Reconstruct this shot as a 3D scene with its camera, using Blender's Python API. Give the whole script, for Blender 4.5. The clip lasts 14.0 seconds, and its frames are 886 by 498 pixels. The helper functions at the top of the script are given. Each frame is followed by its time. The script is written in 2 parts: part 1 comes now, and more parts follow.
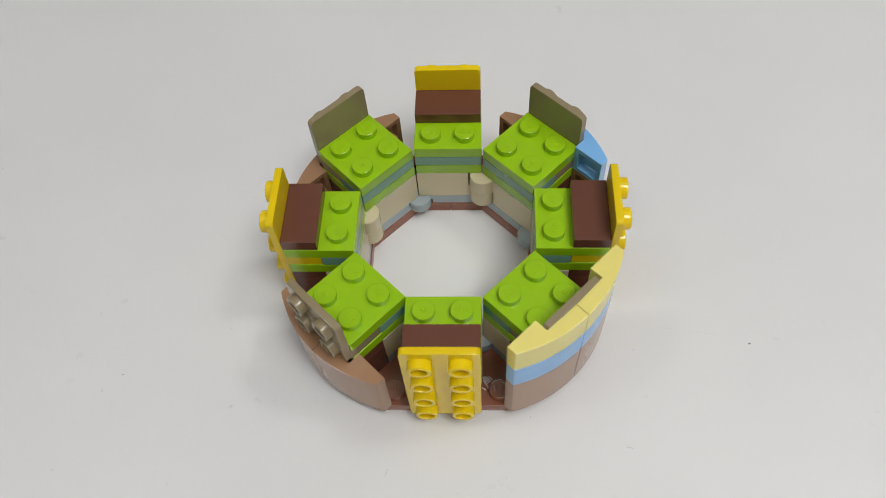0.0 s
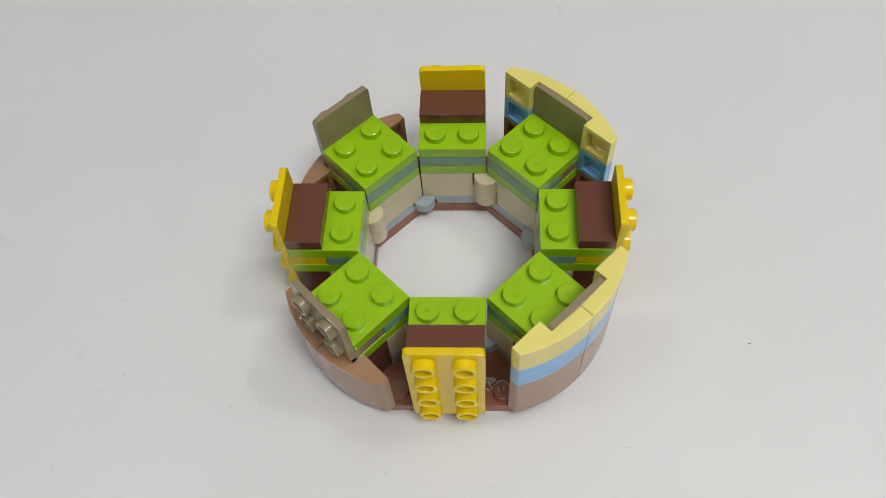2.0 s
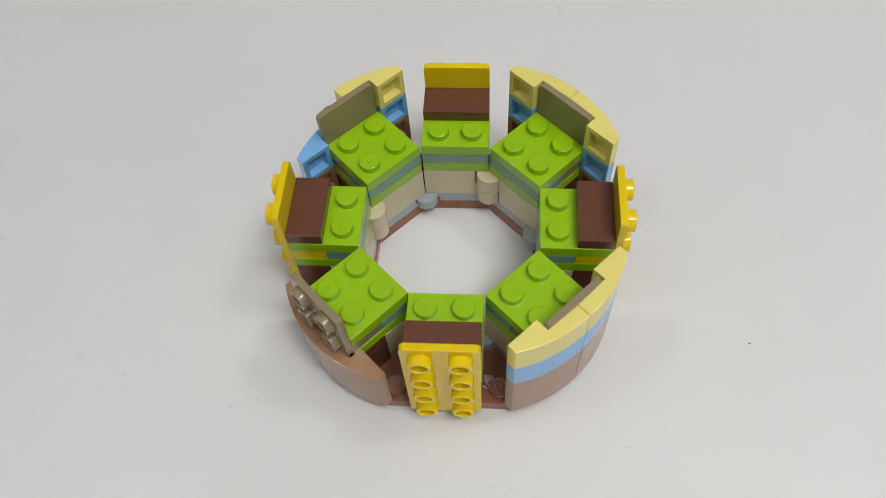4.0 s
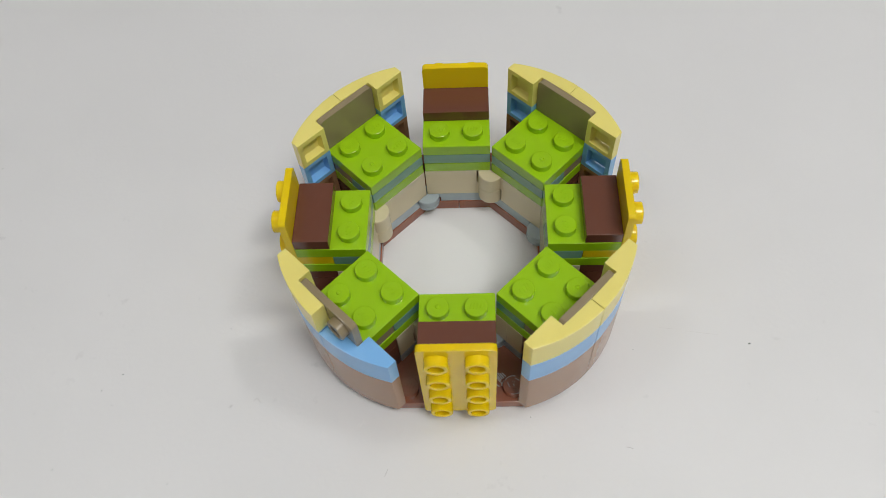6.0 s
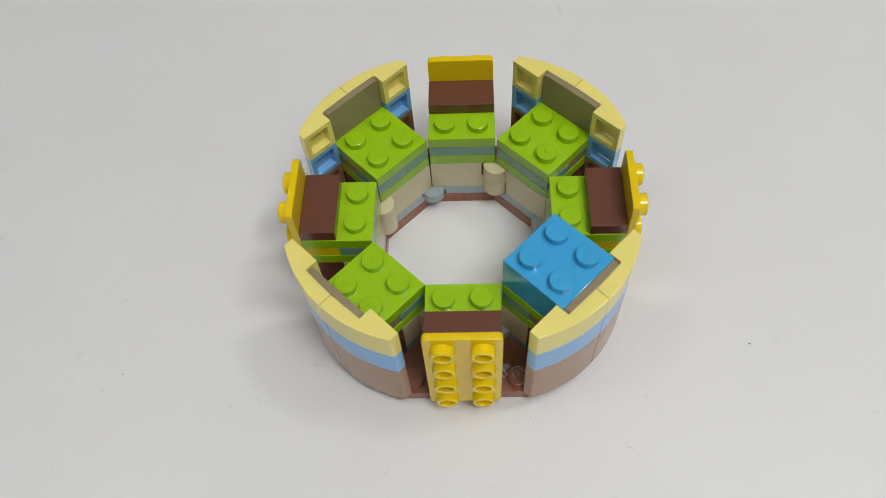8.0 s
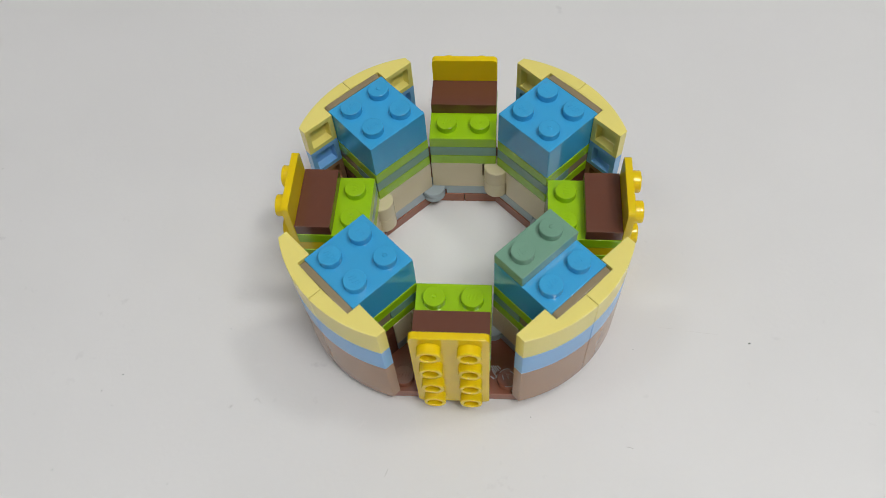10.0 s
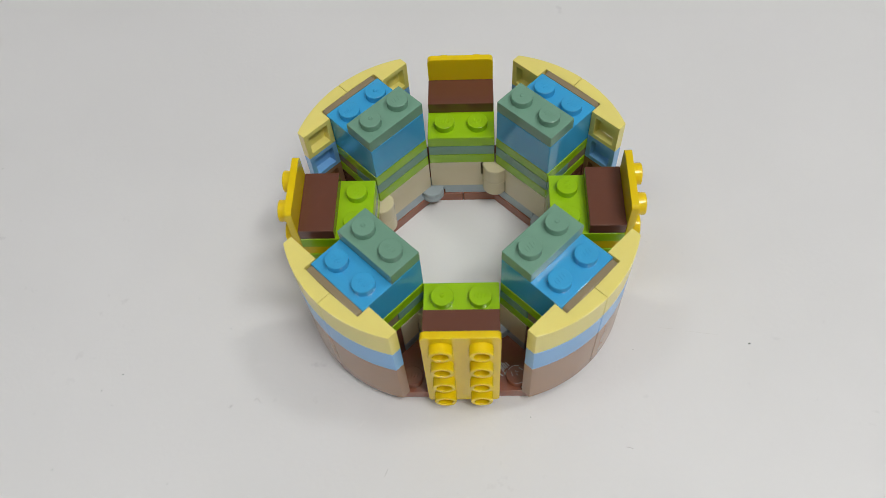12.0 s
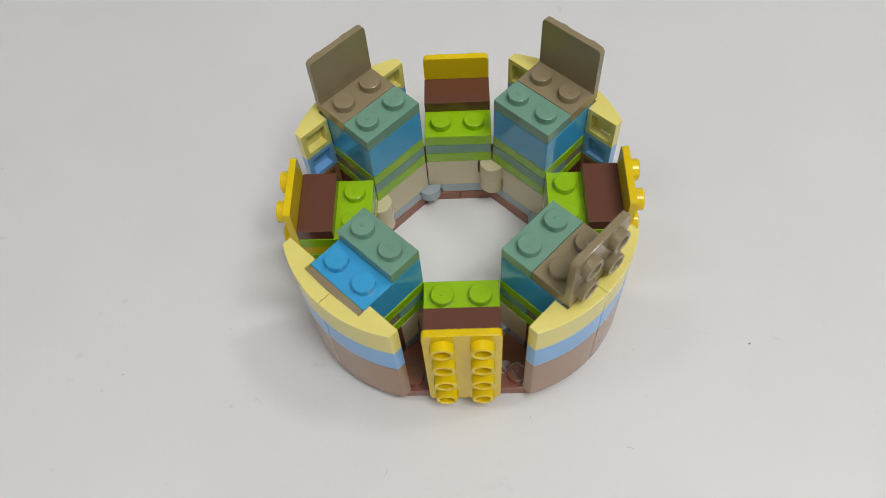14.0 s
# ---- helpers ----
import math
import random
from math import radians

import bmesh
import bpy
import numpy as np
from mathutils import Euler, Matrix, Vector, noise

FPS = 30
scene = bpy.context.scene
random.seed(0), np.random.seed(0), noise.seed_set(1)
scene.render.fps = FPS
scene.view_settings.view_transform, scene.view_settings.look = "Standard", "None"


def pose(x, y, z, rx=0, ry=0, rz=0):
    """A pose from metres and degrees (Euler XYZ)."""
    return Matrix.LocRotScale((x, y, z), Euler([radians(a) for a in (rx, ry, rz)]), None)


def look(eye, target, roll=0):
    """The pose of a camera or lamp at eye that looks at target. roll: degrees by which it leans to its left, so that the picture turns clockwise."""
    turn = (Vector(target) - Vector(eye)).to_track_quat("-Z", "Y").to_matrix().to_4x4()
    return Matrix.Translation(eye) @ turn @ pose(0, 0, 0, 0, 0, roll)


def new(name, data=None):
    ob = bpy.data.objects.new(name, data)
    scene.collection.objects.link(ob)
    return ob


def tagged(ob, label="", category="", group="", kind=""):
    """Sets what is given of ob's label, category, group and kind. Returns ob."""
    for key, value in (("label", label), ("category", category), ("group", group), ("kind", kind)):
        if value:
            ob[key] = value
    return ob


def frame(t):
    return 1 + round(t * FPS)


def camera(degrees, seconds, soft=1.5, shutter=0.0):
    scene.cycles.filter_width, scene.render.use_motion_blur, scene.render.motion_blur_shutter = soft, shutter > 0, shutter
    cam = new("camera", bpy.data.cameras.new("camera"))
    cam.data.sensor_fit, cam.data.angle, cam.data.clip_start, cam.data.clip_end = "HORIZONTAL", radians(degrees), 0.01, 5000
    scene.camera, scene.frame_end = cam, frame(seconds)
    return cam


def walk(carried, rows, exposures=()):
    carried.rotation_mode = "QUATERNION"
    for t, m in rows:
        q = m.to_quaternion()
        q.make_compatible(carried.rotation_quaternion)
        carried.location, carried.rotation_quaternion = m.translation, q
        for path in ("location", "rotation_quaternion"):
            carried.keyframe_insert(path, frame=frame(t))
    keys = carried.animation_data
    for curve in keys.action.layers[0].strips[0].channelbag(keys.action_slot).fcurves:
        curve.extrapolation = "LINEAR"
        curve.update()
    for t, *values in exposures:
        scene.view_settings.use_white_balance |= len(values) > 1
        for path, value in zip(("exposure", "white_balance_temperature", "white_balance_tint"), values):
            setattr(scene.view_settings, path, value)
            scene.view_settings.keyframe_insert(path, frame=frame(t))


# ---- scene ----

MM = 0.001
# One fixed phone camera, a hand's length above a white desk.
cam = camera(59.49, 14.0, soft=0.55)
EYE = Vector((2.827, -99.278, 170.69)) * MM
TILT, YAW = 1.0218, -0.0806
WAY = Vector((math.sin(YAW) * math.cos(TILT), math.cos(YAW) * math.cos(TILT), -math.sin(TILT)))
HELD = look(EYE, EYE + WAY, -5.316)
walk(cam, [(0.0, HELD), (14.0, HELD)])
# sharp at the far inner wall of the ring, soft close up
cam.data.dof.use_dof = True
cam.data.dof.focus_distance = 0.190
cam.data.dof.aperture_fstop = 27.0

# ---- light ----
world = bpy.data.worlds.new("room_air")
scene.world = world
world.use_nodes = True
world.node_tree.nodes["Background"].inputs["Color"].default_value = (0.9, 0.95, 1.0, 1)
world.node_tree.nodes["Background"].inputs["Strength"].default_value = 0.05
scene.view_settings.exposure = 0.0


def area_lamp(name, where, target, size_x, size_y, watts, colour):
    data = bpy.data.lights.new(name, "AREA")
    data.shape, data.size, data.size_y, data.energy, data.color = "RECTANGLE", size_x, size_y, watts, colour
    ob = new(name, data)
    ob.matrix_world = look(where, target)
    return ob


CEIL = 1.75
# place of the top, size, watts, tint: an added unseen fill panel on rods over the desk, which brightens the ring's
# inside, and a small ceiling panel to either side
LAMPS = [((0.33, -0.36, 1.10), 0.42, 0.42, 5.7, (1.0, 0.993, 0.982)), ((0.88, 0.20, CEIL), 0.28, 0.28, 4.6, (1.0, 0.99, 0.97)),
         ((-0.86, -0.10, CEIL), 0.32, 0.32, 2.6, (0.985, 0.992, 1.0))]
for (lx, ly, lz), sx, sy, power, tint in LAMPS:
    area_lamp("ceiling_lamp_light", (lx, ly, lz - 0.045), (lx, ly + 0.0001, 0), sx - 0.06, sy - 0.06, power, tint)
# added uplight above the fill panel: ceiling bounce as soft ambient light
area_lamp("ceiling_lamp_uplight", (0.33, -0.36, 1.11), (0.33, -0.3599, 2.0), 0.36, 0.36, 10.0, (1.0, 0.993, 0.988))


# ---- materials ----
def nodes_of(name):
    mat = bpy.data.materials.new(name)
    mat.use_nodes = True
    tree = mat.node_tree
    return mat, tree, tree.nodes["Principled BSDF"]


def plastic(name, rgb, rough=0.16, spread=0.035, milky=0.0):
    """Moulded glossy plastic: slight tone shift from brick to brick, fine scuffs, a faint wave in the skin."""
    mat, tree, shader = nodes_of(name)
    make, link = tree.nodes.new, tree.links.new
    where = make("ShaderNodeTexCoord")
    info = make("ShaderNodeObjectInfo")
    cloud = make("ShaderNodeTexNoise")
    cloud.inputs["Scale"].default_value, cloud.inputs["Detail"].default_value = 140, 4
    link(where.outputs["Object"], cloud.inputs["Vector"])
    hue = make("ShaderNodeHueSaturation")
    hue.inputs["Color"].default_value = (*rgb, 1)
    shift = make("ShaderNodeMapRange")
    shift.inputs["To Min"].default_value, shift.inputs["To Max"].default_value = 1 - spread, 1 + spread
    mix = make("ShaderNodeMath")
    mix.operation = "MULTIPLY_ADD"
    mix.inputs[1].default_value, mix.inputs[2].default_value = 0.5, 0.25
    link(info.outputs["Random"], mix.inputs[0])
    add = make("ShaderNodeMath")
    add.operation = "ADD"
    link(mix.outputs[0], add.inputs[0])
    fine = make("ShaderNodeMath")
    fine.operation = "MULTIPLY_ADD"
    fine.inputs[1].default_value, fine.inputs[2].default_value = 0.4, -0.2
    link(cloud.outputs["Fac"], fine.inputs[0])
    link(fine.outputs[0], add.inputs[1])
    link(add.outputs[0], shift.inputs["Value"])
    link(shift.outputs["Result"], hue.inputs["Value"])
    link(hue.outputs["Color"], shader.inputs["Base Color"])
    scuff = make("ShaderNodeTexNoise")
    scuff.inputs["Scale"].default_value, scuff.inputs["Detail"].default_value = 420, 6
    scuff.inputs["Roughness"].default_value = 0.7
    link(where.outputs["Object"], scuff.inputs["Vector"])
    gloss = make("ShaderNodeMapRange")
    gloss.inputs["From Min"].default_value, gloss.inputs["From Max"].default_value = 0.35, 0.75
    gloss.inputs["To Min"].default_value, gloss.inputs["To Max"].default_value = rough * 0.88, rough * 1.25
    link(scuff.outputs["Fac"], gloss.inputs["Value"])
    link(gloss.outputs["Result"], shader.inputs["Roughness"])
    wave = make("ShaderNodeTexNoise")
    wave.inputs["Scale"].default_value = 90
    link(where.outputs["Object"], wave.inputs["Vector"])
    bump = make("ShaderNodeBump")
    bump.inputs["Strength"].default_value, bump.inputs["Distance"].default_value = 0.10, 0.0003
    link(wave.outputs["Fac"], bump.inputs["Height"])
    link(bump.outputs["Normal"], shader.inputs["Normal"])
    shader.inputs["IOR"].default_value = 1.55
    # light strays a little below the skin
    shader.inputs["Subsurface Weight"].default_value = milky
    shader.inputs["Subsurface Radius"].default_value = (1.0, 1.0, 1.0)
    shader.inputs["Subsurface Scale"].default_value = 0.0009
    return mat


LIME = plastic("lime_plastic", (0.328, 0.58, 0.006))
AZURE = plastic("azure_plastic", (0.05, 0.39, 0.73), 0.08)
SAND_GREEN = plastic("sand_green_plastic", (0.185, 0.36, 0.262))
DARK_TAN = plastic("dark_tan_plastic", (0.30, 0.24, 0.14))
BROWN = plastic("reddish_brown_plastic", (0.145, 0.053, 0.033))
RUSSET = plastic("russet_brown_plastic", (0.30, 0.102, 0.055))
NOUGAT = plastic("nougat_brown_plastic", (0.375, 0.21, 0.115), 0.18)
PALE_YELLOW = plastic("pale_yellow_plastic", (0.88, 0.775, 0.23), 0.18, milky=0.3)
SKY_BLUE = plastic("light_blue_plastic", (0.22, 0.50, 0.88), 0.18)
YELLOW = plastic("yellow_plastic", (0.87, 0.635, 0.004), milky=0.4)
TAN = plastic("tan_plastic", (0.70, 0.60, 0.40))
GREY = plastic("bluish_grey_plastic", (0.39, 0.46, 0.50))


def mottled(name, rgb, low, high, scale, rough, relief=0.0, detail=5):
    mat, tree, shader = nodes_of(name)
    make, link = tree.nodes.new, tree.links.new
    where = make("ShaderNodeTexCoord")
    big = make("ShaderNodeTexNoise")
    big.inputs["Scale"].default_value, big.inputs["Detail"].default_value = scale, detail
    link(where.outputs["Object"], big.inputs["Vector"])
    span = make("ShaderNodeMapRange")
    span.inputs["From Min"].default_value, span.inputs["From Max"].default_value = 0.3, 0.7
    span.inputs["To Min"].default_value, span.inputs["To Max"].default_value = low, high
    link(big.outputs["Fac"], span.inputs["Value"])
    hue = make("ShaderNodeHueSaturation")
    hue.inputs["Color"].default_value = (*rgb, 1)
    link(span.outputs["Result"], hue.inputs["Value"])
    link(hue.outputs["Color"], shader.inputs["Base Color"])
    shader.inputs["Roughness"].default_value = rough
    if relief:
        grain = make("ShaderNodeTexNoise")
        grain.inputs["Scale"].default_value, grain.inputs["Detail"].default_value = scale * 60, 6
        link(where.outputs["Object"], grain.inputs["Vector"])
        bump = make("ShaderNodeBump")
        bump.inputs["Strength"].default_value, bump.inputs["Distance"].default_value = relief, 0.0002
        link(grain.outputs["Fac"], bump.inputs["Height"])
        link(bump.outputs["Normal"], shader.inputs["Normal"])
    return mat


def desk_white():
    """Matte white laminate: faint clouds, fine grain, sparse grey flecks."""
    mat = mottled("white_desk_laminate", (0.775, 0.776, 0.777), 0.975, 1.02, 14, 0.42, 0.18)
    tree = mat.node_tree
    make, link = tree.nodes.new, tree.links.new
    shader = tree.nodes["Principled BSDF"]
    before = shader.inputs["Base Color"].links[0].from_socket
    where = make("ShaderNodeTexCoord")
    fleck = make("ShaderNodeTexNoise")
    fleck.inputs["Scale"].default_value, fleck.inputs["Detail"].default_value = 330, 3
    link(where.outputs["Object"], fleck.inputs["Vector"])
    patch = make("ShaderNodeTexNoise")
    patch.inputs["Scale"].default_value = 30
    link(where.outputs["Object"], patch.inputs["Vector"])
    both = make("ShaderNodeMath")
    both.operation = "MULTIPLY"
    link(fleck.outputs["Fac"], both.inputs[0])
    link(patch.outputs["Fac"], both.inputs[1])
    cut = make("ShaderNodeMapRange")
    cut.inputs["From Min"].default_value, cut.inputs["From Max"].default_value = 0.41, 0.50
    cut.inputs["To Min"].default_value, cut.inputs["To Max"].default_value = 0.0, 0.2
    link(both.outputs[0], cut.inputs["Value"])
    mix = make("ShaderNodeMix")
    mix.data_type = "RGBA"
    link(cut.outputs["Result"], mix.inputs["Factor"])
    link(before, mix.inputs[6])
    mix.inputs[7].default_value = (0.42, 0.42, 0.43, 1)
    link(mix.outputs[2], shader.inputs["Base Color"])
    return mat


DESK_WHITE = desk_white()
WALL_PAINT = mottled("white_wall_paint", (0.84, 0.83, 0.82), 0.97, 1.02, 3, 0.8, 0.2)
CEILING_PAINT = mottled("white_ceiling_paint", (0.82, 0.82, 0.81), 0.98, 1.02, 3, 0.9)
FLOOR_GREY = mottled("pale_floor_vinyl", (0.60, 0.58, 0.55), 0.9, 1.05, 4, 0.5, 0.1)
STEEL = mottled("white_powder_coat", (0.7, 0.7, 0.7), 0.97, 1.02, 40, 0.4)
DUST = mottled("dark_dust", (0.11, 0.15, 0.12), 0.8, 1.2, 900, 0.9)
FIBRE = mottled("grey_fibre", (0.50, 0.49, 0.48), 0.8, 1.2, 900, 0.9)
SCRATCH = mottled("grey_scratch", (0.69, 0.69, 0.68), 0.9, 1.1, 900, 0.6)
PALE_SCRATCH = mottled("pale_scratch", (0.80, 0.80, 0.80), 0.97, 1.03, 900, 0.3)
WEAR = mottled("whitened_scratch", (0.62, 0.56, 0.52), 0.9, 1.1, 900, 0.4)


# ---- building helpers ----
def mesh_of(bm, name, material, smooth=True):
    bmesh.ops.recalc_face_normals(bm, faces=bm.faces)
    data = bpy.data.meshes.new(name)
    bm.to_mesh(data)
    bm.free()
    data.materials.append(material)
    if smooth:
        data.polygons.foreach_set("use_smooth", [True] * len(data.polygons))
        data.set_sharp_from_angle(angle=radians(16))
    return data


def part(name, data, parent, m=Matrix(), label=""):
    ob = new(name, data)
    ob.parent = parent
    ob.matrix_basis = m
    if label:
        tagged(ob, label)
    return ob


def at(x, y, z, rx=0, ry=0, rz=0):
    """A pose in millimetres."""
    return pose(x * MM, y * MM, z * MM, rx, ry, rz)


def box_bm(x0, y0, z0, x1, y1, z1, bevel=0.22, bm=None):
    """A box in millimetres with rounded edges."""
    bm = bm or bmesh.new()
    made = bmesh.ops.create_cube(bm, size=1)["verts"]
    for v in made:
        v.co = Vector(((x0 + x1) / 2 + v.co.x * (x1 - x0), (y0 + y1) / 2 + v.co.y * (y1 - y0), (z0 + z1) / 2 + v.co.z * (z1 - z0))) * MM
    if bevel:
        edges = list({e for v in made for e in v.link_edges})
        bmesh.ops.bevel(bm, geom=edges, offset=bevel * MM, segments=2, affect="EDGES", profile=0.6)
    return bm


def prism_bm(outline, z0, z1, bevel=0.0):
    """An upright prism over an outline in millimetres."""
    bm = bmesh.new()
    low = [bm.verts.new((x * MM, y * MM, z0 * MM)) for x, y in outline]
    high = [bm.verts.new((x * MM, y * MM, z1 * MM)) for x, y in outline]
    n = len(outline)
    bm.faces.new(low[::-1])
    bm.faces.new(high)
    for i in range(n):
        bm.faces.new((low[i], low[(i + 1) % n], high[(i + 1) % n], high[i]))
    bmesh.ops.recalc_face_normals(bm, faces=bm.faces)
    if bevel:
        sharp = [e for e in bm.edges if e.calc_face_angle(0) > radians(25)]
        bmesh.ops.bevel(bm, geom=sharp, offset=bevel * MM, segments=2, affect="EDGES", profile=0.6)
    return bm


def lathe_bm(profile, steps=28):
    """Turned round the z axis: (radius, z) in millimetres."""
    bm = bmesh.new()
    rings = []
    for r, z in profile:
        if r == 0:
            rings.append([bm.verts.new((0, 0, z * MM))])
        else:
            rings.append([bm.verts.new((r * MM * math.cos(2 * math.pi * i / steps), r * MM * math.sin(2 * math.pi * i / steps), z * MM)) for i in range(steps)])
    for a, b in zip(rings, rings[1:]):
        for i in range(steps):
            j = (i + 1) % steps
            if len(a) == 1:
                bm.faces.new((a[0], b[i], b[j]))
            elif len(b) == 1:
                bm.faces.new((a[i], a[j], b[0]))
            else:
                bm.faces.new((a[i], a[j], b[j], b[i]))
    return bm


def stud_bm(gate=False):
    """A solid stud with a low raised mark on its top; some keep the small round mark of the mould."""
    bm = lathe_bm([(2.42, 0), (2.42, 1.50), (2.38, 1.62), (2.26, 1.70), (0, 1.70)])
    if gate:
        for k in range(9):
            a, b = radians(k * 40), radians(k * 40 + 40)
            rim = [bm.verts.new((r * math.cos(c) * MM, r * math.sin(c) * MM, z * MM)) for c in (a, b) for r, z in ((0.55, 1.70), (0.34, 1.90))]
            bm.faces.new((rim[0], rim[2], rim[3], rim[1]))
            bm.faces.new((rim[1], rim[3], bm.verts.new((0, 0, 1.93 * MM))))
    else:
        for k, top in ((-1.1, 0.5), (-0.4, 0.7), (0.35, 0.62), (1.05, 0.5)):
            bar = [bm.verts.new(((k + 0.25 * y + x) * MM, y * MM, z * MM)) for z, n in ((1.69, 1.0), (1.755, 0.6)) for x, y in ((-0.2 * n, -top), (0.2 * n, -top), (0.2 * n, top), (-0.2 * n, top))]
            bm.faces.new(bar[4:])
            for i in range(4):
                bm.faces.new((bar[i], bar[(i + 1) % 4], bar[4 + (i + 1) % 4], bar[4 + i]))
    return bm


def hollow_stud_bm():
    return lathe_bm([(2.45, -0.5), (2.45, 1.50), (2.35, 1.68), (2.20, 1.74), (1.78, 1.74), (1.66, 1.68), (1.60, 1.50), (1.60, 0.05), (0, 0.05)])


MESHES = {}


def shared(key, make_bm, material):
    """One mesh for all alike pieces of a colour."""
    full = key + "_" + material.name
    if full not in MESHES:
        MESHES[full] = mesh_of(make_bm(), full, material)
    return MESHES[full]


def studs(parent, material, spots, z, hollow=False, outward=False, gate=-1):
    for i, (x, y) in enumerate(spots):
        if hollow:
            data = shared("hollow_stud", hollow_stud_bm, material)
        elif i != gate:
            data = shared("stud", stud_bm, material)
        else:
            data = shared("gate_stud", lambda: stud_bm(True), material)
        if outward:
            part("stud", data, parent, at(x, z, y, -90))
        else:
            part("stud", data, parent, at(x, y, z))


def block(name, model, m, wide, deep, high, material, spots, label="", gate=-1):
    """A plate or brick, its origin at the middle of its underside; wide along the ring, deep outwards."""
    key = f"block_{wide}_{deep}_{high}"
    gap = 0.03
    data = shared(key, lambda: box_bm(-wide / 2 + gap, -deep / 2 + gap, 0.015, wide / 2 - gap, deep / 2 - gap, high - 0.015), material)
    ob = part(name, data, model, m, label)
    studs(ob, material, spots, high, gate=gate)
    return ob


TWO_BY_TWO = [(-4, -4), (4, -4), (-4, 4), (4, 4)]
TWO = [(-4, 0), (4, 0)]


def plate_outline(wide, low, high, r):
    """Upright rectangle with rounded corners, in (x, z)."""
    pts = []
    for cx, cz, a0 in ((wide - r, high - r, 0), (-wide + r, high - r, 90), (-wide + r, low + r, 180), (wide - r, low + r, 270)):
        for k in range(5):
            a = radians(a0 + k * 22.5)
            pts.append((cx + r * math.cos(a), cz + r * math.sin(a)))
    return pts


def bracket(model, m, material, low, high, rows, label):
    """An angle bracket: a flat plate of two studs, and an upright plate on its outer edge with studs that face out."""
    def build():
        bm = box_bm(-7.93, -4 + 0.07, 0.015, 7.93, 4.4, 3.185)
        for v in bm.verts:
            v.co.y = min(v.co.y, 4.35 * MM)
        up = prism_bm(plate_outline(7.93, low, high, 1.1), 0, 1.6, 0.12)
        for v in up.verts:
            v.co = Vector((v.co.x, 4.02 * MM + v.co.z, v.co.y))
        tmp = bpy.data.meshes.new("upright")
        up.to_mesh(tmp)
        up.free()
        bm.from_mesh(tmp)
        bpy.data.meshes.remove(tmp)
        return bm
    ob = part("bracket", shared(f"bracket_{rows}", build, material), model, m, label)
    studs(ob, material, TWO, 3.2)
    studs(ob, material, [(x, (low + high) / 2 + (8 if rows < 3 else 8.15) * (k - rows / 2 + 0.5)) for k in range(rows) for x in (-4, 4)], 5.62 if rows < 3 else 6.05, True, True)
    return ob


def curved_slope(model, m, material, side, tall, label):
    """A curved slope lying on its side: bowed face outwards, thin tip at the far end, square hollows inside.
    side: +1 or -1, the end to which its tip points; origin below the thick end, in line with the column's outer face."""
    def build():
        arc = []
        for k in range(15):
            x = 0.06 + 15.88 * k / 14
            arc.append((x, 5.0 - (31.3 - math.sqrt(31.3 ** 2 - x ** 2))))
        outline = [(0.06, 1.64)] + arc + [(15.94, -1.55), (8.12, -1.55), (8.12, 1.64)]
        bm = prism_bm(outline, 0.02, tall - 0.02)
        bm.normal_update()
        # hollows in the inner face
        count = round(tall / 8)
        face = min((f for f in bm.faces if f.normal.y < -0.9), key=lambda f: f.calc_center_median().y)
        if count == 2:
            ups = [e for e in face.edges if abs((e.verts[0].co - e.verts[1].co).z) > 1e-4]
            bmesh.ops.subdivide_edges(bm, edges=ups, cuts=1)
            bm.normal_update()
        inner = [f for f in bm.faces if f.normal.y < -0.9 and f.calc_center_median().y < 0]
        for f in inner:
            bmesh.ops.inset_region(bm, faces=[f], thickness=1.7 * MM, depth=0)
            bmesh.ops.inset_region(bm, faces=[f], thickness=0.35 * MM, depth=-1.9 * MM)
        sharp = [e for e in bm.edges if len(e.link_faces) == 2 and e.calc_face_angle(0) > radians(30) and max(v.co.y for v in e.verts) > -1.2 * MM
                 and min(v.co.y for v in e.verts) > -1.2 * MM]
        bmesh.ops.bevel(bm, geom=sharp, offset=0.16 * MM, segments=2, affect="EDGES", profile=0.6)
        if side < 0:
            for v in bm.verts:
                v.co.x = -v.co.x
        return bm
    return part("curved_slope", shared(f"curved_{side}_{tall}", build, material), model, m, label)


def barrel_bm(r, heights):
    bm = bmesh.new()
    z = 0
    for h in heights:
        one = lathe_bm([(0, z + 0.03), (r - 0.15, z + 0.03), (r, z + 0.15), (r, z + h - 0.2), (r - 0.2, z + h), (0, z + h)], 24)
        tmp = bpy.data.meshes.new("ring")
        one.to_mesh(tmp)
        one.free()
        bm.from_mesh(tmp)
        bpy.data.meshes.remove(tmp)
        z += h
    return bm


# ---- the room ----
def slab(name, x0, y0, z0, x1, y1, z1, material, label, category, bevel=0.0):
    bm = bmesh.new()
    made = bmesh.ops.create_cube(bm, size=1)["verts"]
    for v in made:
        v.co = Vector(((x0 + x1) / 2 + v.co.x * (x1 - x0), (y0 + y1) / 2 + v.co.y * (y1 - y0), (z0 + z1) / 2 + v.co.z * (z1 - z0)))
    if bevel:
        bmesh.ops.bevel(bm, geom=list(bm.edges), offset=bevel, segments=2, affect="EDGES")
    ob = new(name, mesh_of(bm, name, material))
    return tagged(ob, label, category, kind="structure")


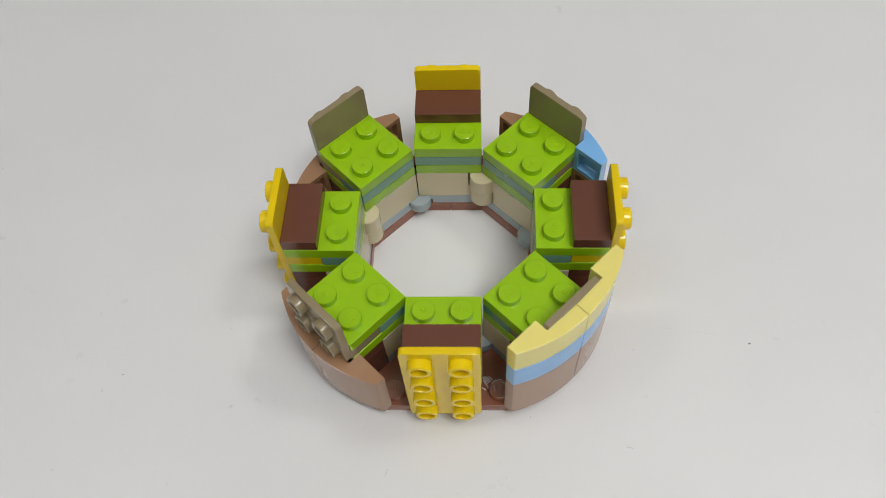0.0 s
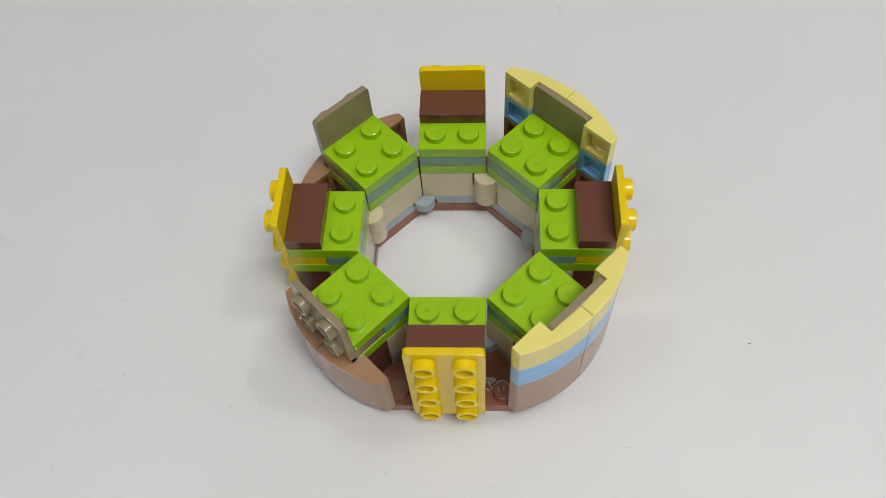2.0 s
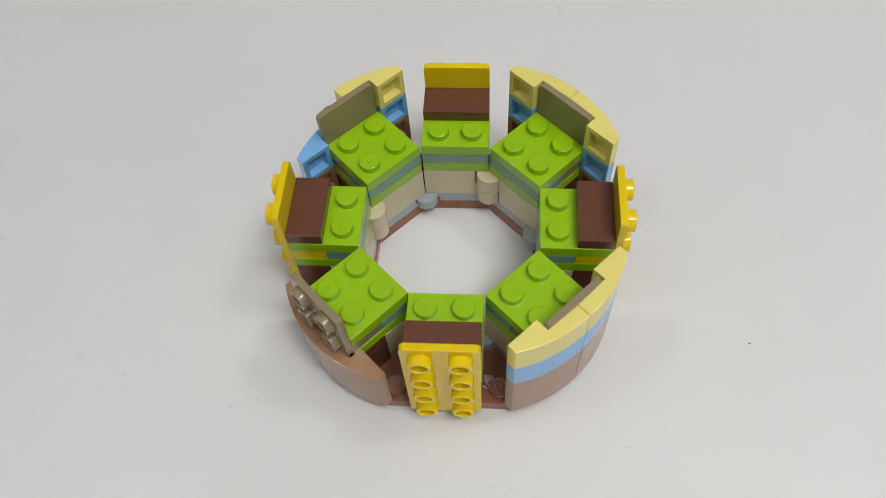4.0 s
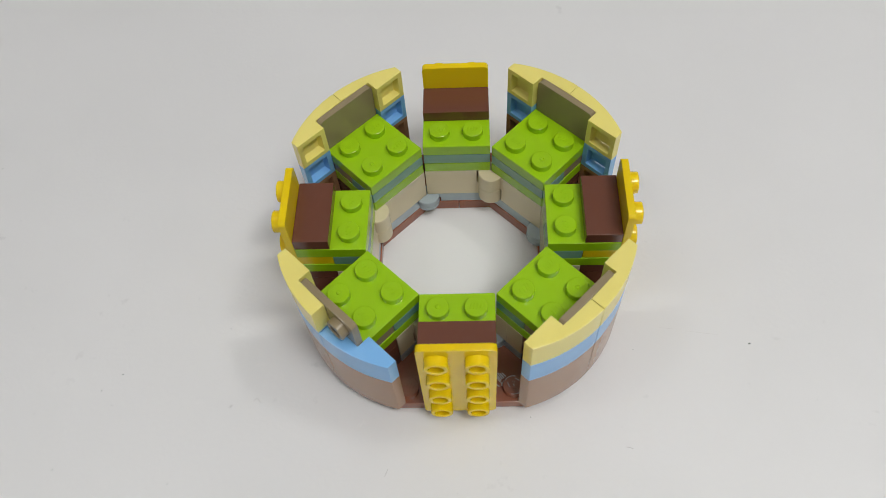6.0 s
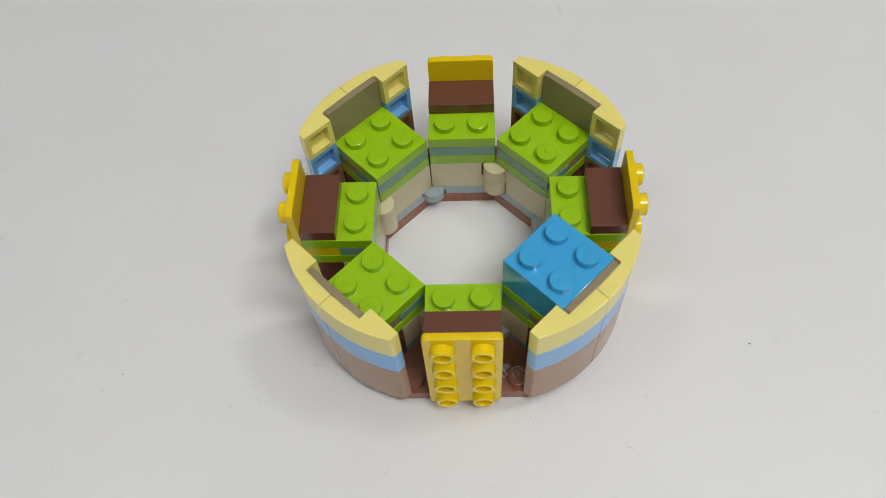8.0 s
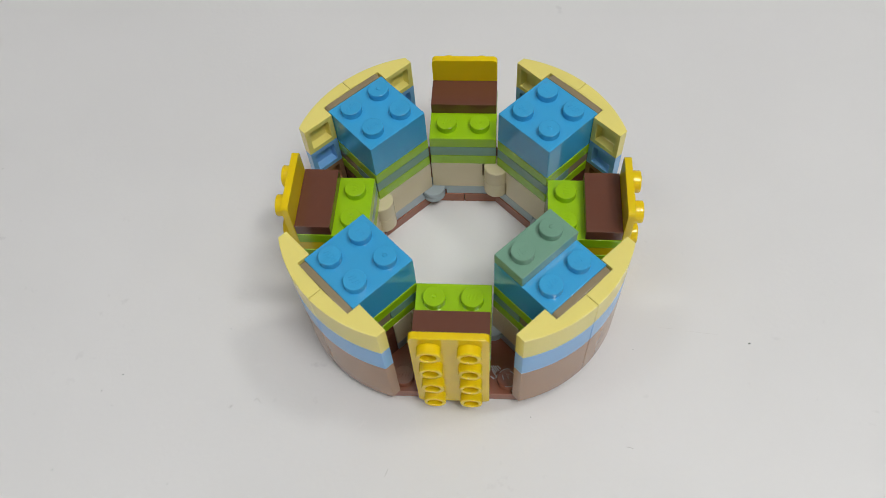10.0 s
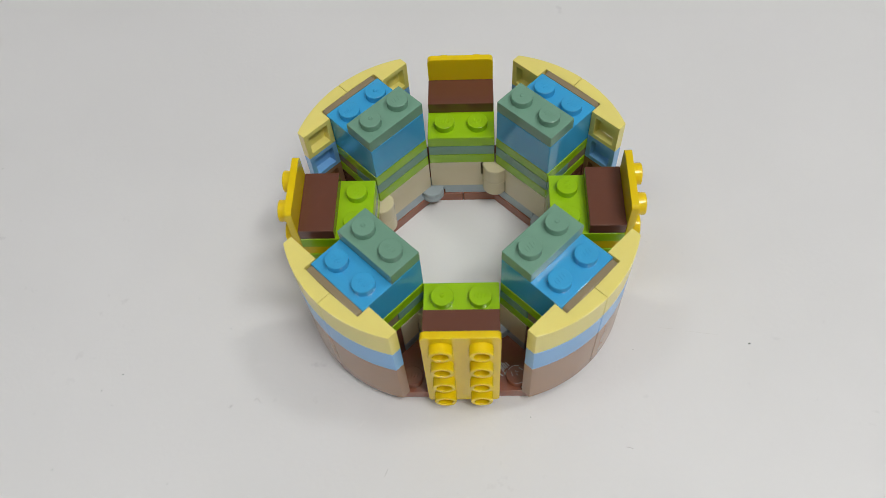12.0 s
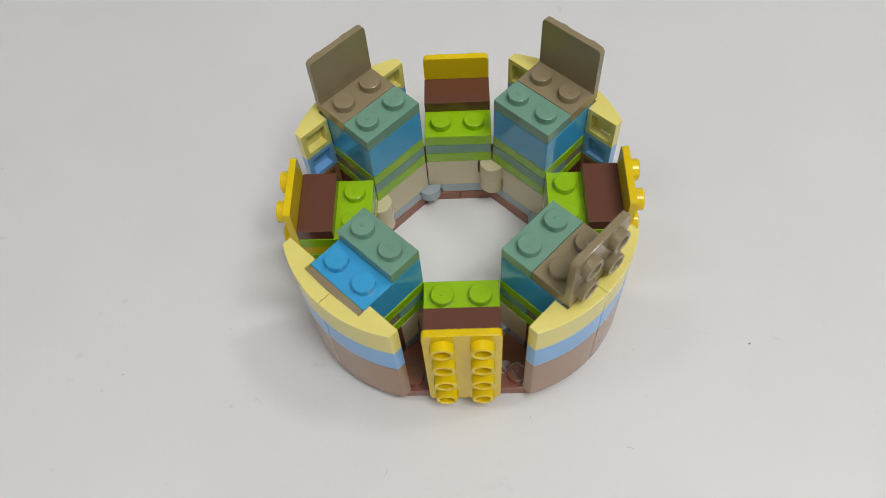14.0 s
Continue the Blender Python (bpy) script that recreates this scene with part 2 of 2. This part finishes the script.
FLOOR = -0.75
slab("floor", -2.2, -2.0, FLOOR - 0.1, 2.2, 2.0, FLOOR, FLOOR_GREY, "plain pale vinyl floor below the desk", "floor")
slab("ceiling", -2.2, -2.0, CEIL, 2.2, 2.0, CEIL + 0.1, CEILING_PAINT, "plain white painted ceiling with square lamps", "ceiling")
slab("wall_north", -2.2, 2.0, FLOOR, 2.2, 2.1, CEIL, WALL_PAINT, "plain white painted wall behind the desk", "wall")
slab("wall_south", -2.2, -2.1, FLOOR, 2.2, -2.0, CEIL, WALL_PAINT, "plain white painted wall facing the desk", "wall")
slab("wall_east", 2.2, -2.1, FLOOR, 2.3, 2.1, CEIL, WALL_PAINT, "plain white painted side wall", "wall")
slab("wall_west", -2.3, -2.1, FLOOR, -2.2, 2.1, CEIL, WALL_PAINT, "plain white painted side wall", "wall")


def ceiling_or_fill_lamp(x, y, z, sx, sy):
    # low: the added fill panel; the others sit on the ceiling
    low = z < CEIL
    lamp = tagged(new("ceiling_or_fill_lamp"), "unseen white fill lamp panel on rods, added to light the ring" if low else "square white ceiling lamp panel, switched on", "ceiling lamp", "ceiling lamps")
    lamp.matrix_basis = pose(x, y, z)
    bm = bmesh.new()
    for x0, y0, x1, y1 in ((-sx / 2, -sy / 2, sx / 2, -sy / 2 + 0.025), (-sx / 2, sy / 2 - 0.025, sx / 2, sy / 2),
                           (-sx / 2, -sy / 2 + 0.025, -sx / 2 + 0.025, sy / 2 - 0.025), (sx / 2 - 0.025, -sy / 2 + 0.025, sx / 2, sy / 2 - 0.025)):
        box_bm(x0 * 1000, y0 * 1000, -50, x1 * 1000, y1 * 1000, 0, 0, bm)
    part("frame", mesh_of(bm, "lamp_frame", STEEL), lamp)
    part("diffuser", mesh_of(box_bm(-sx * 500 + 20, -sy * 500 + 20, -30, sx * 500 - 20, sy * 500 - 20, -12, 0), "lamp_diffuser", STEEL), lamp)
    if low:
        rod = mesh_of(lathe_bm([(0, 0), (4, 0), (4, (CEIL - z) * 1000 + 1), (0, (CEIL - z) * 1000 + 1)], 10), "lamp_rod", STEEL)
        for dx in (-sx / 2 + 0.012, sx / 2 - 0.012):
            part("rod", rod, lamp, pose(dx, 0, -0.001))


for (lx, ly, lz), sx, sy, power, tint in LAMPS:
    ceiling_or_fill_lamp(lx, ly, lz, sx, sy)


def desk():
    ob = tagged(new("desk"), "plain matte white desk with fine dust on its top", "desk")
    ob.matrix_basis = pose(0, 0.1, FLOOR)
    h = -FLOOR * 1000
    part("desktop", mesh_of(box_bm(-800, -450, h - 25, 800, 450, h, 1.5), "desktop", DESK_WHITE), ob)
    leg = mesh_of(box_bm(-25, -25, 0, 25, 25, h - 25.2, 2), "desk_leg", STEEL)
    for x in (-740, 740):
        for y in (-390, 390):
            part("leg", leg, ob, at(x, y, 0))


desk()

# ---- the brick ring ----
R = 19.685         # inner face of the octagon
COLUMNS = {"right": 0, "br": 45, "back": 90, "bl": 135, "left": 180, "fl": 225, "front": 270, "fr": 315}
ring = tagged(new("toy_brick_ring"), "round half-built toy building of colourful plastic bricks on white desk", "toy building")


# the hinged columns do not sit quite evenly: millimetres outwards and along the ring, degrees of turn
SHIFT = {"right": (0.34, 0.08, -0.59), "br": (0.29, -0.02, 0.88), "back": (0.23, -0.11, -0.35), "bl": (0.19, -0.13, -0.58),
         "left": (0.27, 0.01, -0.64), "fl": (-0.01, 0.19, 1.08), "front": (-0.10, -0.09, -0.12), "fr": (0.07, -0.09, 0.15)}


def column_pose(name):
    out, along, turn = SHIFT[name]
    return pose(0, 0, 0, 0, 0, COLUMNS[name] - 90) @ at(-along, out + R + 8, 0, 0, 0, turn) @ at(0, -R - 8, 0)


def base_quarter(angle):
    """A flat base plate that spans one quarter of the octagon."""
    def build():
        t = math.tan(radians(22.5))
        flat = 15.8
        inner = [(0, R), (R * t, R), (R, R * t), (R, 0)]
        outer = [(35.6, 0), (35.6, flat), (flat, 35.6), (0, 35.6)]
        gap = 0.06
        return prism_bm([(max(x, gap), max(y, gap)) for x, y in inner[::-1]][::-1] + [(max(x, gap), max(y, gap)) for x, y in outer], 0.02, 3.19, 0.15)
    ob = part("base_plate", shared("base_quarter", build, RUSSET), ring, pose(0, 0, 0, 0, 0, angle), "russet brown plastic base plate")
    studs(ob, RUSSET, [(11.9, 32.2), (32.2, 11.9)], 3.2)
    return ob


for quarter in (0, 90, 180, 270):
    base_quarter(quarter)

def scuff_bm():
    """Whitened strokes beside a stud of the base plate, and worn arcs on the stud itself."""
    def arc(cx, cy, r, a0, a1, flat=1.0):
        return [(cx + r * math.cos(radians(a0 + (a1 - a0) * k / 6)), cy + flat * r * math.sin(radians(a0 + (a1 - a0) * k / 6))) for k in range(7)]
    sx, sy = 11.9, -32.2
    flat = strip_bm([((8.1, -28.7), (9.2, -30.5)), ((8.5, -28.6), (9.5, -30.1)), ((9.0, -28.7), (9.9, -29.9)), ((8.3, -29.6), (9.0, -30.9)), ((9.5, -28.6), (10.3, -29.5)),
                     ((8.0, -31.3), (8.8, -31.9)), ((9.2, -30.9), (9.35, -31.7))] + [arc(sx, sy, 2.6, 100, 160), arc(sx, sy, 2.7, 290, 325)], 0.30, 0.05, 3.19)
    top = strip_bm([arc(sx, sy, 2.15, 75, 150), arc(sx, sy, 2.2, 255, 300), arc(sx + 0.6, sy + 0.2, 0.6, 120, 260),
                    ((sx + 0.5, sy + 1.6), (sx + 1.4, sy + 1.0)), ((sx - 1.3, sy + 0.6), (sx - 0.9, sy - 0.5)), ((sx - 0.3, sy + 0.9), (sx + 0.1, sy + 0.2))], 0.15, 0.04, 4.9)
    tmp = bpy.data.meshes.new("worn_arcs")
    top.to_mesh(tmp)
    top.free()
    flat.from_mesh(tmp)
    bpy.data.meshes.remove(tmp)
    return flat


def hinge_part(name, m, high, material, label, carries):
    """Half a hinge, a studs' width deep: the end beside a barrel is cut back at half its height to let the other half turn.
    carries: 1 where its own barrel stands at its -x end, 0 where its neighbour's barrel stands at its +x end."""
    def build():
        half, cut, end = high / 2, 4.75, 8.12
        if carries:
            side = [(-end, half), (-cut, half), (-cut, 0.015), (end, 0.015), (end, high - 0.015), (-end, high - 0.015)]
        else:
            side = [(-end, 0.015), (end, 0.015), (end, half), (cut, half), (cut, high - 0.015), (-end, high - 0.015)]
        bm = prism_bm(side, -3.97, -0.55, 0.15)
        for v in bm.verts:
            v.co = Vector((v.co.x, v.co.z, v.co.y))
        box_bm(-end, -0.6, 0.02, end, 3.97, high - 0.02, 0.15, bm)
        return bm
    return part(name, shared(f"{name}_{carries}", build, material), ring, m, label)


for index, (name, angle) in enumerate(COLUMNS.items()):
    m = column_pose(name)
    inner, outer, middle = R + 4, R + 12, R + 8
    hinge_plate = hinge_part("hinge_plate", m @ at(0, inner, 3.2), 3.2, GREY, "bluish-grey plastic hinge plate", 1 - index % 2)
    hinge_brick = hinge_part("hinge_brick", m @ at(0, inner, 6.4), 9.6, TAN, "tan plastic hinge brick", index % 2)
    # barrels sit on alternate corners of the octagon
    turn = 22.5
    corner = Matrix.Rotation(radians(turn), 4, "Z")
    spot = corner @ Vector((0, 21.25, 0))
    if index % 2 == 1:
        part("hinge_barrel", shared("tan_barrel", lambda: barrel_bm(3.15, (4.8, 4.75)), TAN), hinge_brick, at(spot.x, spot.y - inner, 0))
    else:
        part("hinge_barrel", shared("grey_barrel", lambda: barrel_bm(3.05, (1.6, 1.55)), GREY), hinge_plate, at(spot.x, spot.y - inner, 0))
    block("brick", ring, m @ at(0, outer, 3.2), 16, 8, 9.6, BROWN, [])
    block("plate", ring, m @ at(0, outer, 12.8), 16, 8, 3.2, BROWN, [])
    block("plate", ring, m @ at(0, middle, 16.0), 16.2, 16, 3.2, LIME, [])
    block("plate", ring, m @ at(0, inner, 19.2), 16.2, 8, 3.2, SAND_GREEN, [])
    if index % 2:
        bracket(ring, m @ at(0, outer, 19.2), DARK_TAN, 0.02, 16.0, 2, "dark tan plastic angle bracket with studs facing out")
        block("plate", ring, m @ at(0, middle, 22.4), 16.2, 16, 3.2, LIME, TWO_BY_TWO, "lime green plastic plate with four studs",
              {"bl": 0, "br": 1, "fl": 3, "fr": 2}[name])
        for side in (1, -1):
            curved_slope(ring, m @ at(0, R + 16, 3.2), NOUGAT, side, 16, "light brown plastic curved wall piece")
    else:
        bracket(ring, m @ at(0, outer, 19.2), YELLOW, -16.75, 16.2, 4, "bright yellow plastic bracket with eight studs facing out")
        block("plate", ring, m @ at(0, middle, 22.4), 16.2, 16, 3.2, LIME, [(-4, -4), (4, -4)], "lime green plastic plate with studs", 1 if name == "front" else -1)
        block("tile", ring, m @ at(0, outer, 25.6), 16, 8, 3.2, BROWN, [], "smooth reddish-brown plastic tile")

# Pieces that are added one by one: (seconds, maker, pose in the ring).
ADDED = []
BLUE_LABEL, PALE_LABEL = "light blue plastic curved wall piece", "pale yellow plastic curved wall piece"


def add_wall(t, column, side, level):
    m = column_pose(column) @ at(0, R + 16, 19.2 if level == 0 else 27.2)
    ob = curved_slope(ring, m, (SKY_BLUE, PALE_YELLOW)[level], side, 8, (BLUE_LABEL, PALE_LABEL)[level])
    ADDED.append((t, ob, m))


def add_brick(t, column):
    m = column_pose(column) @ at(0, R + 8, 25.6)
    ADDED.append((t, block("brick", ring, m, 16, 16, 9.6, AZURE, TWO_BY_TWO, "azure blue plastic brick with four studs",
                            {"bl": 3, "br": 1, "fl": 0, "fr": -1}[column]), m))


def add_plate(t, column):
    m = column_pose(column) @ at(0, R + 4, 35.2)
    ADDED.append((t, block("plate", ring, m, 16, 8, 3.2, SAND_GREEN, TWO, "sand green plastic plate with two studs",
                            {"bl": 0, "br": 0, "fl": 1, "fr": 0}[column]), m))


def add_bracket(t, column):
    m = column_pose(column) @ at(0, R + 12, 35.2)
    ADDED.append((t, bracket(ring, m, DARK_TAN, 0.02, 16.0, 2, "dark tan plastic angle bracket with studs facing out"), m))


for t, column, side, level in ((0, "fr", 1, 0), (0, "fr", -1, 0), (0, "fr", 1, 1), (0, "fr", -1, 1), (0, "br", 1, 0), (0.4, "br", -1, 0),
                               (1.1, "br", 1, 1), (1.6, "br", -1, 1), (2.3, "bl", 1, 0), (2.8, "bl", -1, 0), (3.4, "bl", 1, 1), (4.1, "bl", -1, 1),
                               (4.7, "fl", 1, 0), (5.4, "fl", -1, 0), (5.9, "fl", 1, 1), (6.9, "fl", -1, 1)):
    add_wall(t, column, side, level)
for t, column in ((7.5, "fr"), (8.1, "br"), (8.7, "bl"), (9.3, "fl")):
    add_brick(t, column)
for t, column in ((10.0, "fr"), (10.6, "br"), (11.2, "bl"), (11.9, "fl")):
    add_plate(t, column)
for t, column in ((12.5, "fr"), (13.1, "br"), (13.7, "bl")):
    add_bracket(t, column)


def strip_bm(bits, wide, high, z=0.0):
    """Thin raised strokes: polylines in millimetres, lens-shaped across."""
    bm = bmesh.new()
    for line in bits:
        for (x0, y0), (x1, y1) in zip(line, line[1:]):
            long = math.hypot(x1 - x0, y1 - y0)
            nx, ny = -(y1 - y0) / long * wide / 2, (x1 - x0) / long * wide / 2
            a0, b0, a1, b1 = [bm.verts.new((x * MM, y * MM, z * MM)) for x, y in ((x0 + nx, y0 + ny), (x0 - nx, y0 - ny), (x1 + nx, y1 + ny), (x1 - nx, y1 - ny))]
            t0, t1 = [bm.verts.new((x * MM, y * MM, (z + high) * MM)) for x, y in ((x0, y0), (x1, y1))]
            for idx in ((a0, a1, t1, t0), (b1, b0, t0, t1), (b0, b1, a1, a0), (a0, t0, b0), (b1, t1, a1)):
                bm.faces.new(idx)
    return bm


def dust():
    """Specks, short fibres and light scratches on the desk."""
    speck = mesh_of(lathe_bm([(0, 0), (0.45, 0.03), (0.5, 0.2), (0.2, 0.4), (0, 0.42)], 9), "speck", DUST)
    for x, y, size, turn in ((66.6, -23.3, 0.52, 20), (-82.4, -28.3, 0.26, 0), (-86.7, -32.4, 0.30, 60), (-83.4, -36.1, 0.18, 10), (-93.7, -51.0, 0.34, 50),
                             (-101.6, -37.8, 0.20, 0), (-66.7, -54.5, 0.24, 0), (-67.2, -8.2, 0.18, 0), (-57.8, -16.8, 0.20, 40), (39.4, -24.2, 0.22, 0),
                             (79.0, -37.2, 0.18, 0), (14.4, -40.4, 0.2, 0), (-2.4, -57.2, 0.18, 0), (-131.3, 35.1, 0.3, 30), (-55.0, -37.1, 0.24, 70), (85.1, -18.0, 0.16, 0)):
        ob = new("dust_speck", speck)
        ob.matrix_basis = at(x, y, 0.0, 0, 0, turn) @ Matrix.Diagonal((size * 1.3, size * 0.7, size * 0.6, 1))
        tagged(ob, "tiny dark speck of dust on the white desk", "dust", "dust specks")
    for x, y, line in ((-48.9, -35.2, ((-0.8, -0.3), (-0.1, 0.45), (0.3, -0.1), (0.9, -0.9))), (-18.0, -52.7, ((0.2, 0.9), (0.05, 0.2), (-0.2, -0.4), (-0.5, -0.7))),
                       (35.9, -47.7, ((-0.8, 0.2), (0.0, 0.0), (0.7, -0.3))), (-55.1, -36.6, ((-0.5, -0.4), (0.1, 0.1), (0.5, 0.1)))):
        ob = new("fibre", mesh_of(strip_bm([line], 0.10, 0.06), "fibre", FIBRE, False))
        ob.matrix_basis = at(x, y, 0.0)
        tagged(ob, "short bent grey fibre lying on the desk", "fibre", "fibres")
    dark = mesh_of(strip_bm([((-7, 0.8), (-3.4, 0.25)), ((-0.8, -0.3), (2.5, -0.75), (6.8, -1.5))], 0.08, 0.012), "dark_scratch", SCRATCH, False)
    pale = mesh_of(strip_bm([((-1.2, -0.2), (0.3, 0.25)), ((-0.4, -0.5), (1.3, 0.1)), ((0.9, -0.6), (1.6, -0.3))], 0.16, 0.012), "pale_scratch", PALE_SCRATCH, False)
    for data, x, y, turn in ((dark, 53.0, -19.4, 0), (pale, -60.8, -29.8, 20), (pale, -63.0, -35.6, 0), (pale, -40.5, -24.4, 10), (pale, -49.7, -26.4, 15), (pale, -24.5, -41.5, 40)):
        ob = new("desk_scratch", data)
        ob.matrix_basis = at(x, y, 0.0, 0, 0, turn)
        tagged(ob, "thin faint scratch in the white desk top", "scratch", "desk scratches")


dust()
part("scuff_mark", mesh_of(scuff_bm(), "scuff_mark", WEAR, False), ring, Matrix(), "whitish scuff marks on brown plastic")


def motions():
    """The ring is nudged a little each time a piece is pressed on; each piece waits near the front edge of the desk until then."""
    tick = 1 / FPS
    nudges = [(0.0, -3.79, -2.91, -1.11), (0.4, -2.92, -2.35, -2.01), (1.1, -3.02, -2.72, -1.75), (1.6, -2.8, -3.04, -1.38), (2.3, -2.22, -2.33, -2.78),
              (2.8, -2.53, -2.13, -2.91), (3.4, -2.64, -2.27, -2.84), (4.1, -2.82, -2.47, -2.72), (4.7, -2.96, -2.53, -2.52), (5.4, -2.34, -2.94, 2.19),
              (5.9, -1.27, -2.27, -0.02), (6.9, 0.0, 0.01, -0.1), (8.1, -0.02, 0.34, -1.03), (8.7, -0.3, 0.2, -1.7), (9.3, -0.6, 0.1, -2.35),
              (10.0, -0.80, 0.02, -2.97), (10.6, -0.86, 0.02, -2.67), (11.2, -0.17, -0.13, -1.46), (11.9, -0.22, 0.33, -0.31), (13.1, -0.25, 0.26, 0.96),
              (13.7, -0.6, 0.79, 0.71)]
    rows = []
    for i, (t, x, y, turn) in enumerate(nudges):
        if i:
            rows.append((t - tick, at(*nudges[i - 1][1:3], 0, 0, 0, nudges[i - 1][3])))
        rows.append((t, at(x, y, 0, 0, 0, turn)))
    rows.append((14.0, at(*nudges[-1][1:3], 0, 0, 0, nudges[-1][3])))
    walk(ring, rows)
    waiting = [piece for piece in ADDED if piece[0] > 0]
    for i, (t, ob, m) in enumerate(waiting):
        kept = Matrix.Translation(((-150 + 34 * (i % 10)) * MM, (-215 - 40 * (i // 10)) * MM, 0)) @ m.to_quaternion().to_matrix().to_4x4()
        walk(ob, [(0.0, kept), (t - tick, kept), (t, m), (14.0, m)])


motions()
